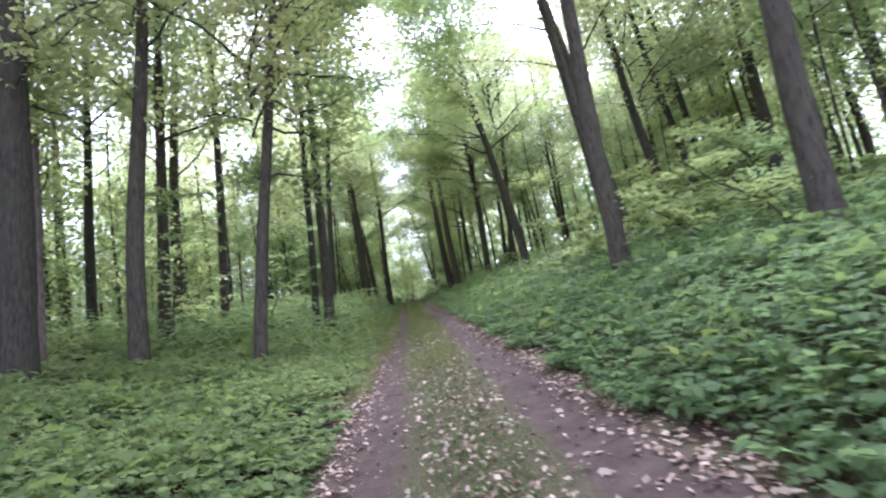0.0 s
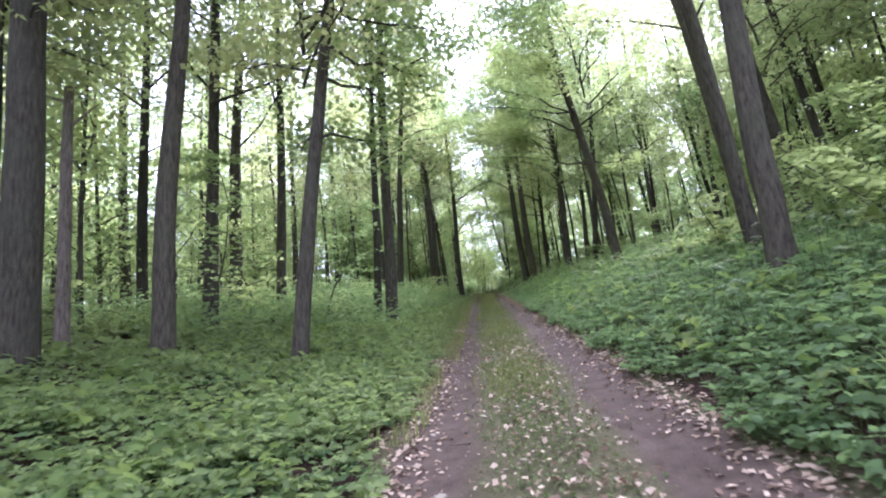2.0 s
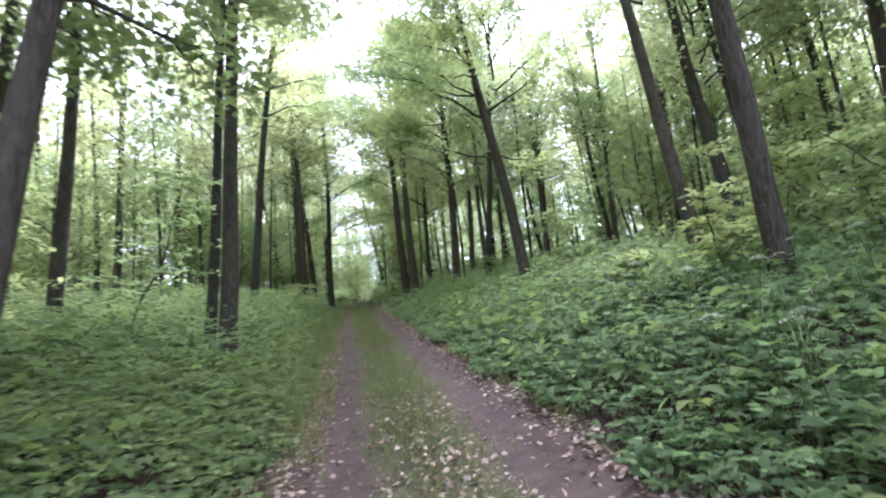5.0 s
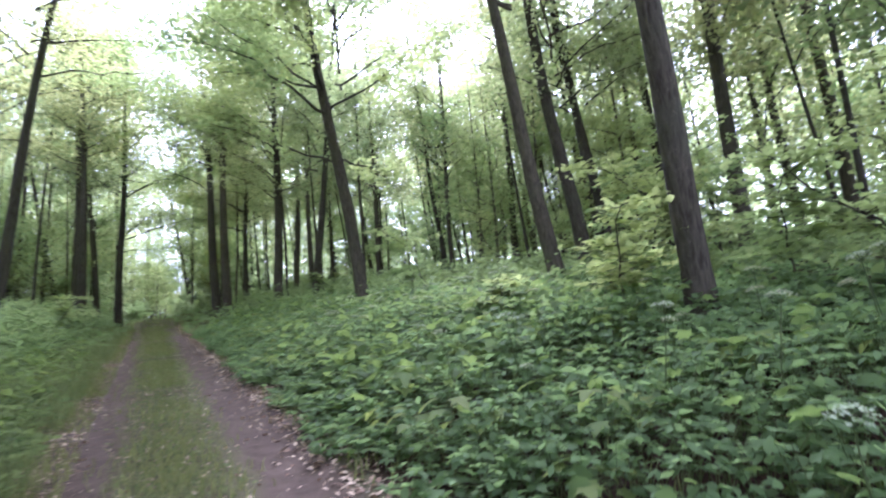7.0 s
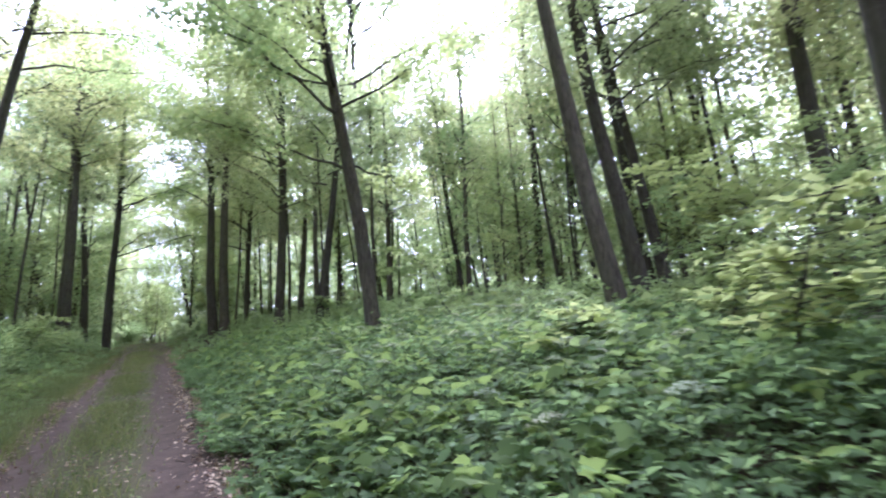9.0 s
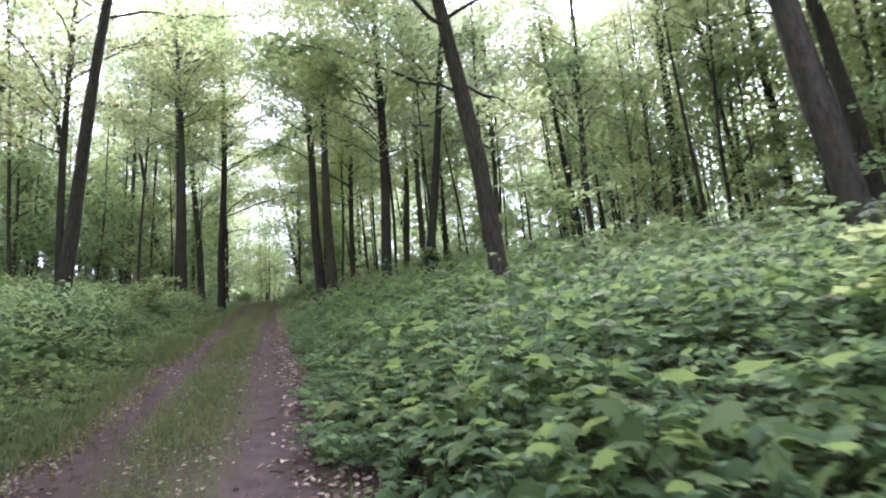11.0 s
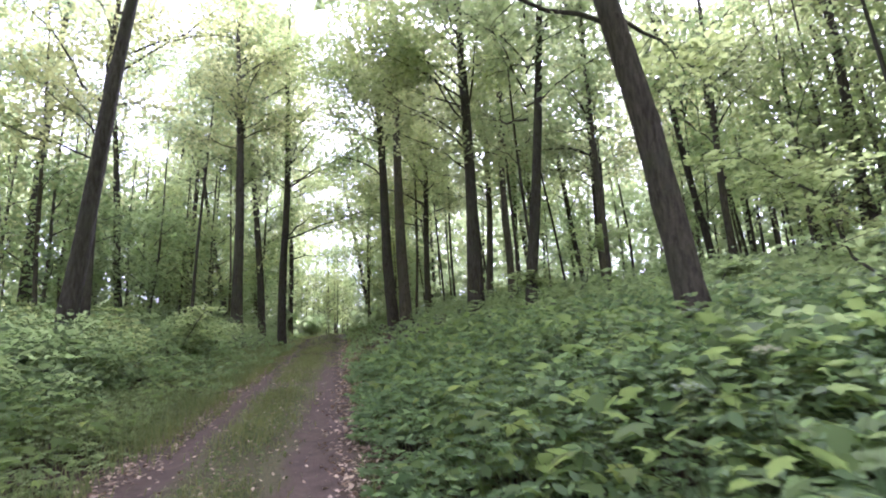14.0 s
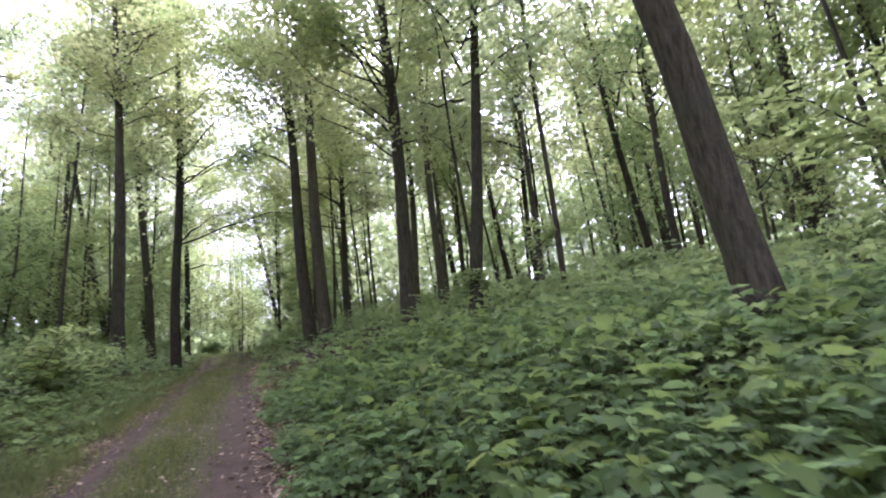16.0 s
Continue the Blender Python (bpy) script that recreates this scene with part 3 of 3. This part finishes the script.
# ---- herb layer ----
def herbs(seed, name, label, count, box, high, size, shape, mat, petioles, leaflets, clear=1.65, stalks=True):
    """Low plants, grown as one sheet: each with a few stalks that bear a fan of leaflets."""
    rng = np.random.default_rng(seed)
    x0, x1, y0, y1 = box
    x, y = rng.uniform(x0, x1, count), rng.uniform(y0, y1, count)
    edge = clear + 0.12 * np.sin(1.1 * y) + 0.15 * np.sin(2.7 * y + 1)
    keep = np.abs(x) > edge
    clump = np.sin(1.3 * x + 0.7 * y) * np.sin(0.8 * x - 1.1 * y) + rng.normal(0, 0.5, count)
    keep &= clump > -1.15
    x, y = x[keep], y[keep]
    n = len(x)
    h = high * rng.uniform(0.45, 1.1, n) * np.clip(0.45 + 0.5 * (np.abs(x) - clear), 0.4, 1)
    base = np.stack([x, y, land(x, y)], -1)
    a = rng.uniform(0, 2 * np.pi, (n, petioles))
    reach = h[:, None] * rng.uniform(0.15, 0.65, (n, petioles))
    tip = base[:, None] + np.stack([np.cos(a) * reach, np.sin(a) * reach, h[:, None] * rng.uniform(0.5, 1.05, (n, petioles))], -1)
    tip, a = tip.reshape(-1, 3), a.reshape(-1)
    s = np.repeat(rng.uniform(0.7, 1.3, n) * size, petioles)
    vs = []
    for k in range(leaflets):
        b = a + (k - (leaflets - 1) / 2) * (1.9 / max(leaflets - 1, 1))
        at = tip + 0.5 * s[:, None] * np.stack([np.cos(b), np.sin(b), 0 * b], -1)
        vs.append(leaves(rng, at, s * rng.uniform(0.7, 1.1, len(s)), shape, 0.45, heading=b))
    v, f = joined(vs)
    stuff(name, fast_mesh(name, v, f), mat, label, "undergrowth")
    if not stalks:
        return
    # stalks: slim three-sided stems from the root to each fan
    root = np.repeat(base, petioles, 0)
    off = 0.004 * np.array([(1, 0, 0), (-0.5, 0.87, 0), (-0.5, -0.87, 0)])
    sv = np.concatenate([root[:, None] + off, tip[:, None] + 0.5 * off], 1).reshape(-1, 3)
    q = np.array([(0, 1, 4, 3), (1, 2, 5, 4), (2, 0, 3, 5)])
    sf = (np.arange(len(root))[:, None, None] * 6 + q).reshape(-1, 4)
    stuff(name + "_stalks", fast_mesh(name + "_stalks", sv, sf), STALK, "thin green stalks of the undergrowth", "undergrowth")


herbs(1, "goutweed", "dense low goutweed with oval green leaflets", 6200, (1.2, 4.8, -3, 34), 0.5, 0.1, OVAL, LEAF_HERB, 4, 3, 1.32)
herbs(18, "ground_ivy", "low green creepers close to the soil of the bank", 7500, (1.3, 8.0, -2, 32), 0.24, 0.09, KITE, LEAF_HERB, 5, 2, 1.42, False)
herbs(20, "ground_ivy_verge", "low green creepers close to the soil beside the track", 5200, (-6.5, -1.3, -1, 24), 0.17, 0.085, KITE, LEAF_HERB, 5, 2, 1.34, False)
herbs(17, "goutweed_upper", "dense low goutweed with oval green leaflets", 5600, (4.6, 9.0, -3, 34), 0.5, 0.115, KITE, LEAF_HERB, 4, 3, 1.55, False)
herbs(2, "goutweed_verge", "dense low goutweed with oval green leaflets", 6200, (-8.0, -1.25, -3, 19.5), 0.38, 0.095, KITE, LEAF_HERB, 4, 3, 1.3, False)
herbs(23, "goutweed_under_bushes", "dense low goutweed with oval green leaflets", 2300, (-8.0, -3.3, 19, 34), 0.38, 0.11, KITE, LEAF_HERB, 4, 3, 1.45, False)
herbs(27, "verge_herbs", "low green herbs among the grass of the verge", 2600, (-4.2, -1.3, 16, 42), 0.24, 0.085, KITE, LEAF_HERB, 4, 3, 1.4, False)
herbs(9, "track_edge_herbs", "green herbs along the far edges of the track", 2600, (-8, 8.5, 32, 80), 0.45, 0.17, KITE, LEAF_HERB, 4, 2, 1.3, False)
herbs(7, "verge_shrubs", "knee-high to waist-high leafy shrubs beneath the trees", 2200, (-13, -2.5, 14, 66), 1.35, 0.12, KITE, LEAF_HERB, 11, 3, 2.5, False)
herbs(8, "bank_shrubs", "waist-high leafy shrubs beneath the trees", 1500, (3.5, 20, 14, 66), 1.05, 0.12, KITE, LEAF_HERB, 10, 3, 3.4, False)
herbs(3, "maple_seedlings", "low maple seedlings with broad lobed leaves", 1000, (1.9, 7.5, -2, 36), 0.55, 0.16, MAPLE, LEAF_SEEDLING, 5, 1)
herbs(19, "bank_maples", "knee-high maple seedlings with broad lobed leaves", 900, (1.7, 6.5, 15, 34), 0.6, 0.165, MAPLE, LEAF_SEEDLING, 5, 1)
herbs(4, "maple_seedlings_verge", "low maple seedlings with broad lobed leaves", 1150, (-6.5, -1.8, -2, 30), 0.42, 0.16, MAPLE, LEAF_SEEDLING, 5, 1)
herbs(5, "far_herbs", "green herb layer beneath the trees", 6500, (7.5, 28, -6, 66), 0.6, 0.24, KITE, LEAF_HERB, 4, 2, 1.65, False)
herbs(28, "herbs_by_the_start", "green herb layer on both sides of the track", 5200, (-28, 28, -14, -2.6), 0.45, 0.17, KITE, LEAF_HERB, 4, 2, 1.5, False)
herbs(6, "far_herbs_verge", "green herb layer beneath the trees", 6500, (-28, -7, -6, 66), 0.5, 0.24, KITE, LEAF_HERB, 4, 2, 1.65, False)


def grass(seed, name, label, count, box, high, bend):
    rng = np.random.default_rng(seed)
    x, y = rng.uniform(box[0], box[1], count), rng.uniform(box[2], box[3], count)
    if -0.6 < box[0] < 0:
        x = np.clip(rng.normal(0, 0.25, count), -0.75, 0.75)
    keep = np.sin(2.1 * y + x) + np.sin(0.9 * y) + rng.normal(0, 0.9, count) > -0.6
    x, y = x[keep], y[keep]
    at = np.stack([x, y, land(x, y)], -1)
    n = len(x)
    a = rng.uniform(0, 2 * np.pi, n)
    s = high * rng.uniform(0.5, 1.3, n)
    side = np.stack([-np.sin(a), np.cos(a), 0 * a], -1) * np.minimum(0.003 + 0.022 * s, 0.0065)[:, None]
    out = np.stack([np.cos(a), np.sin(a), 0 * a], -1) * (s * bend)[:, None]
    up = np.stack([0 * s, 0 * s, s], -1)
    v = np.stack([at - side, at + side, at + side * 0.7 + out * 0.3 + up * 0.7, at - side * 0.7 + out * 0.3 + up * 0.7], 1)
    v2 = np.stack([v[:, 3], v[:, 2], at + out + up * 0.95 + side * 0.1, at + out + up * 0.95 - side * 0.1], 1)
    vv = np.concatenate([v, v2], 1).reshape(-1, 3)
    stuff(name, fast_mesh(name, vv, np.arange(n * 8).reshape(-1, 4)), LEAF_GRASS, label, "grass")


grass(11, "track_turf", "thin short grass and clover between the ruts", 12500, (-0.52, 0.5, -3, 48), 0.075, 0.9)
grass(12, "verge_grass", "tufted green grass along the edge of the track", 16000, (-2.8, -1.05, 7, 75), 0.2, 0.6)
grass(24, "tall_verge_grass", "tall soft green grass on the verge of the track", 26000, (-4.0, -1.2, 14, 46), 0.27, 0.85)
grass(25, "verge_creeping_grass", "short grass that grows into the rut of the track", 7000, (-1.65, -0.88, 11, 48), 0.13, 1.0)
grass(26, "far_track_turf", "grass and clover between the ruts further up the track", 16000, (-0.5, 0.52, 8, 44), 0.1, 1.0)
grass(13, "bank_grass", "tufted green grass along the edge of the track", 9000, (1.25, 2.6, 12, 75), 0.2, 0.6)
grass(16, "far_turf", "thin grass over the far ruts", 9000, (-1.2, 1.2, 36, 95), 0.14, 0.7)


# ---- leafy bushes on the verge ----
def bush_meshes(seed):
    rng = np.random.default_rng(seed)
    stems, spots = [], []
    for i in range(8):
        line = limb_line(rng, (rng.normal(0, 0.12), rng.normal(0, 0.12), -0.05), rng.uniform(0, 6.28), rng.uniform(1.2, 2.1), rng.uniform(0.65, 1.0), 6)
        stems.append(tube(line, np.linspace(0.014, 0.004, len(line)), 5))
        for p in line[2:]:
            for _ in range(5):
                spots += list(limb_line(rng, p, rng.uniform(0, 6.28), rng.uniform(0.25, 0.6), rng.uniform(-0.2, 0.4), 2)[1:])
    spots = np.array(spots)
    at = np.repeat(spots, 8, 0) + rng.normal(0, 0.12, (len(spots) * 8, 3))
    at[:, 2] = np.abs(at[:, 2])
    foliage = fast_mesh("foliage", *leaves(rng, at, rng.uniform(0.06, 0.12, len(at)), KITE, 0.6))
    made = [fast_mesh("stem", v, f) for v, f in stems]
    for me in made:
        me.materials.append(BARK)
    foliage.materials.append(LEAF_LOW)
    return made, foliage


def bushes():
    rng = np.random.default_rng(71)
    sets = [bush_meshes(500 + i) for i in range(3)]
    for i in range(78):
        y = rng.uniform(22, 52)
        x = -4.1 - 5.5 * rng.random() ** 1.3 - (1.0 if y < 26 else 0)
        if i >= 30:
            x, y = rng.choice([-1, 1]) * rng.uniform(2.6, 8), rng.uniform(66, 94)
        if i >= 52:
            x, y = -rng.uniform(6.5, 15), rng.uniform(14, 30)
        if i >= 70:
            x, y = rng.uniform(-5, 5), rng.uniform(97, 106)
        t = thing("bush", "dense green leafy bush at the edge of the wood", "bush", group="bushes on the verge", at=(x, y, float(land(x, y))))
        s = rng.uniform(0.6, 1.05) * (1 if i < 30 else 0.75 if 51 < i < 70 else 1.8)
        t.rotation_euler[2], t.scale = rng.uniform(0, 6.28), (s * 1.15, s * 1.15, s)
        stems, foliage = sets[i % 3]
        for me in stems:
            part("stem", me, BARK, t)
        part("foliage", foliage, LEAF_LOW, t)


bushes()


def small_leaves():
    """Clover and plantain in the turf of the middle strip."""
    rng = np.random.default_rng(14)
    n = 6500
    x, y = rng.normal(0, 0.24, n), rng.uniform(-3, 32, n)
    at = np.stack([x, y, land(x, y) + rng.uniform(0.01, 0.05, n)], -1)
    v, f = leaves(rng, at, rng.uniform(0.025, 0.06, n), KITE, 0.4)
    stuff("clover", fast_mesh("clover", v, f), LEAF_GRASS, "small clover leaves in the turf strip", "grass")


small_leaves()


# ---- single maple seedlings that stand out of the herbs ----
def seedling_leaf(size, seed):
    rng = np.random.default_rng(seed)
    v, f = leaves(rng, np.array([[0.0, 0.45 * size, 0.0]]), size, MAPLE, 0.05, heading=np.array([np.pi / 2]))
    # two fans of the blade meet at a sunken midrib
    v[:, 2] += 0.16 * np.abs(v[:, 0]) - 0.25 * v[:, 1] ** 2 / size
    me = fast_mesh("leaf", v, f)
    me.materials.append(LEAF_SEEDLING)
    return me


SEEDLING_LEAVES = [seedling_leaf(s, 200 + i) for i, s in enumerate((0.11, 0.14, 0.17, 0.2))]


def seedling_variant(seed):
    """Stem mesh and the poses of its leaves, in opposite pairs on slim stalks."""
    rng = np.random.default_rng(seed)
    h = rng.uniform(0.38, 0.7)
    line = limb_line(rng, (0, 0, -0.05), 0, h, 0.98, 5)
    wood, poses = tube(line, np.linspace(0.005, 0.003, len(line)), 5), []
    for k, turn in ((3, 0), (4, 90), (5, 0)):
        for flip in (0, 180):
            a = radians(turn + flip + rng.uniform(-20, 20))
            far = line[k] + np.array([np.cos(a), np.sin(a), 0.35]) * rng.uniform(0.06, 0.13)
            petiole = fast_mesh("petiole", *tube(np.array([line[k], 0.5 * (line[k] + far) + (0, 0, 0.01), far]), [0.0028, 0.0022, 0.0018], 4))
            petiole.materials.append(STALK)
            poses.append((int(rng.integers(4)), petiole, Matrix.Translation(far) @ pose(0, 0, 0, 0, 0, math.degrees(a) - 90) @ pose(0, 0, 0, rng.uniform(-28, 4), rng.uniform(-10, 10), 0)))
    me = fast_mesh("stem", *wood)
    me.materials.append(STALK)
    return me, poses


SEEDLINGS = [seedling_variant(300 + i) for i in range(6)]


def seedlings():
    rng = np.random.default_rng(31)
    for i in range(230):
        right = i < 165
        y = rng.uniform(0, 32)
        x = 1.75 + 3.2 * rng.random() ** 1.4 if right else -1.8 - 2.6 * rng.random()
        t = thing("maple_seedling", "knee-high maple seedling with pairs of lobed green leaves", "seedling", group="maple seedlings", at=(x, y, float(land(x, y))))
        t.rotation_euler = (rng.normal(0, 0.08), rng.normal(0, 0.08), rng.uniform(0, 6.28))
        s = rng.uniform(0.8, 1.1) if right else rng.uniform(0.65, 0.95)
        t.scale = (s, s, s)
        me, poses = SEEDLINGS[rng.integers(6)]
        part("stem", me, STALK, t)
        for k, petiole, m in poses:
            part("petiole", petiole, STALK, t)
            part("leaf", SEEDLING_LEAVES[k], LEAF_SEEDLING, t).matrix_local = m


seedlings()


# ---- fallen twigs on the track ----
def fallen_twigs():
    rng = np.random.default_rng(32)
    for i in range(34):
        x, y = rng.choice([-1, 1]) * rng.uniform(0.4, 1.45), rng.uniform(1, 26)
        line = limb_line(rng, (0, 0, 0.006), 0, rng.uniform(0.12, 0.4), 0.03, 6)
        line[:, 2] = 0.006 + 0.012 * rng.random(len(line))
        ob = new("fallen_twig", fast_mesh("fallen_twig", *tube(line, np.linspace(0.006, 0.002, len(line)), 5)))
        ob.data.materials.append(BARK)
        ob.matrix_world = pose(x, y, float(land(x, y)), 0, 0, rng.uniform(0, 360))
        tagged(ob, "thin dry twig lying on the soil of the track", "twig", "fallen twigs")


fallen_twigs()


# ---- fallen leaves ----
DRY = []
for i in range(6):
    dry_rng = np.random.default_rng(90 + i)
    dv, df = leaves(dry_rng, np.zeros((1, 3)), dry_rng.uniform(0.06, 0.1), MAPLE if i % 2 else OVAL, 0.25)
    dv[:, 2] += 0.25 * np.abs(dv[:, 0])
    DRY.append(fast_mesh("leaf", dv, df))
    DRY[-1].materials.append(LEAF_DRY)


def litter_places(rng, n, y0, y1):
    lane = rng.choice(6, n, p=[0.18, 0.045, 0.28, 0.25, 0.045, 0.2])
    mid = np.array([-1.2, -0.8, -0.2, 0.3, 0.8, 1.28])[lane]
    wide = np.array([0.16, 0.25, 0.25, 0.2, 0.25, 0.2])[lane]
    x, y = mid + rng.normal(0, 1, n) * wide, rng.uniform(y0, y1, n)
    return x, y


def fallen_leaves():
    rng = np.random.default_rng(15)
    litter = thing("leaf_litter", "dry pale and brown fallen leaves scattered over the track", "leaf litter")
    x, y = litter_places(rng, 290, 1.5, 14)
    for a, b in zip(x, y):
        ob = part("leaf", DRY[rng.integers(6)], LEAF_DRY, litter)
        s = rng.uniform(0.6, 1.05)
        ob.matrix_local = pose(a, b, float(land(a, b)) + 0.012, 0, 0, rng.uniform(0, 360)) @ Matrix.Scale(s, 4)
    x, y = litter_places(rng, 8500, -3, 48)
    at = np.stack([x, y, land(x, y) + np.where(np.abs(x) < 0.5, 0.035, 0.01)], -1)
    v, f = leaves(rng, at, rng.uniform(0.022, 0.078, len(x)) * rng.uniform(0.6, 1.0, len(x)), KITE, 0.3)
    tx, ty = rng.normal(0.05, 0.3, 1500), rng.uniform(-2, 14, 1500)
    edge = [leaves(rng, np.stack([tx, ty, land(tx, ty) + 0.045], -1), rng.uniform(0.025, 0.075, 1500), KITE, 0.6)]
    for mid, n in ((-1.18, 5200), (1.28, 6500)):
        ex, ey = mid + rng.normal(0, 0.17, n), rng.uniform(-3, 45, n)
        edge.append(leaves(rng, np.stack([ex, ey, land(ex, ey) + 0.012], -1), rng.uniform(0.035, 0.08, n), KITE, 0.35))
    v, f = joined([(v, f)] + edge)
    stuff("scattered_leaves", fast_mesh("scattered_leaves", v, f), LEAF_DRY, "dry pale fallen leaves over the track and its edges", "leaf litter")


fallen_leaves()


# ---- tufts of tall grass on the bank ----
def blade_mesh(seed, high):
    rng = np.random.default_rng(seed)
    k = np.linspace(0, 1, 6)
    line = np.stack([high * (0.55 * k ** 2.2), 0 * k, high * (k - 0.35 * k ** 3)], -1)
    wide = 0.007 * (1 - k ** 2) + 0.0008
    keel = np.array([(0, 0, 0)]) + line - np.stack([0 * k, 0 * k, 0.3 * wide], -1)
    v = np.stack([line - np.stack([0 * k, wide, 0 * k], -1), keel, line + np.stack([0 * k, wide, 0 * k], -1)], 1).reshape(-1, 3)
    i = np.arange(5)[:, None] * 3
    f = np.concatenate([i + np.array([(0, 1, 4, 3)]), i + np.array([(1, 2, 5, 4)])])
    me = fast_mesh("blade", v, f)
    me.materials.append(LEAF_HERB)
    me.shade_smooth()
    return me


BLADES = [blade_mesh(400 + i, h) for i, h in enumerate((0.4, 0.55, 0.7, 0.85))]


def grass_tufts():
    rng = np.random.default_rng(45)
    for x, y in ((1.95, 3.3), (2.25, 5.6), (2.6, 4.4), (2.1, 8.2), (3.1, 11.2), (2.5, 14.6), (-2.1, 9.5), (-2.5, 14.5), (2.4, 19.5), (-2.3, 23.0)):
        t = thing("grass_tuft", "tuft of long arching green grass blades", "grass", group="grass tufts", at=(x, y, float(land(x, y)) - 0.02))
        for i in range(20):
            ob = part("blade", BLADES[rng.integers(4)], LEAF_HERB, t)
            a = rng.uniform(0, 360)
            ob.matrix_local = pose(0.05 * math.cos(a), 0.05 * math.sin(a), 0, 0, 0, a) @ pose(0, 0, 0, 0, rng.uniform(-18, 12), 0)


grass_tufts()


# ---- white umbels in the herb layer ----
def umbel_meshes():
    rng = np.random.default_rng(21)
    v, f = tube(np.array([(0, 0, -0.1), (0.01, 0, 0.3), (0.02, 0.01, 0.62), (0.03, 0.01, 0.8)]), [0.006, 0.005, 0.004, 0.003], 5)
    rays, dots = [(v, f)], []
    for i in range(14):
        a, r = i * 2.4, 0.085 * np.sqrt((i + 0.5) / 14)
        end = np.array([0.03 + r * np.cos(a), 0.01 + r * np.sin(a), 0.88 - 5.0 * r * r])
        rays.append(tube(np.array([(0.03, 0.01, 0.8), 0.5 * (end + (0.03, 0.01, 0.8)), end]), [0.002, 0.0015, 0.001], 3))
        dots.append(end + rng.normal(0, 0.009, (9, 3)) * (1, 1, 0.6))
    pv, pf = leaves(rng, np.concatenate(dots), 0.016, OVAL, 0.3)
    sm, rm, hm = fast_mesh("stem", *rays[0]), fast_mesh("ray", *joined(rays[1:])), fast_mesh("flower_head", pv, pf)
    sm.materials.append(STALK)
    rm.materials.append(STALK)
    hm.materials.append(PETAL)
    return sm, rm, hm


STEM, RAYS, HEAD = umbel_meshes()


def umbels():
    rng = np.random.default_rng(22)
    for i in range(120):
        y = rng.uniform(6, 24)
        x = rng.uniform(2.1, 6.5)
        t = thing("umbel_flower", "white flat flower head on a thin green stem", "flower", group="umbels on the bank", at=(x, y, float(land(x, y))))
        t.rotation_euler = (rng.normal(0, 0.12), rng.normal(0, 0.12), rng.uniform(0, 6.28))
        s = rng.uniform(0.75, 1.12)
        t.scale = (s, s, s)
        part("stem", STEM, STALK, t)
        part("ray", RAYS, STALK, t, kind="stuff")
        part("flower_head", HEAD, PETAL, t, "white umbel")


umbels()
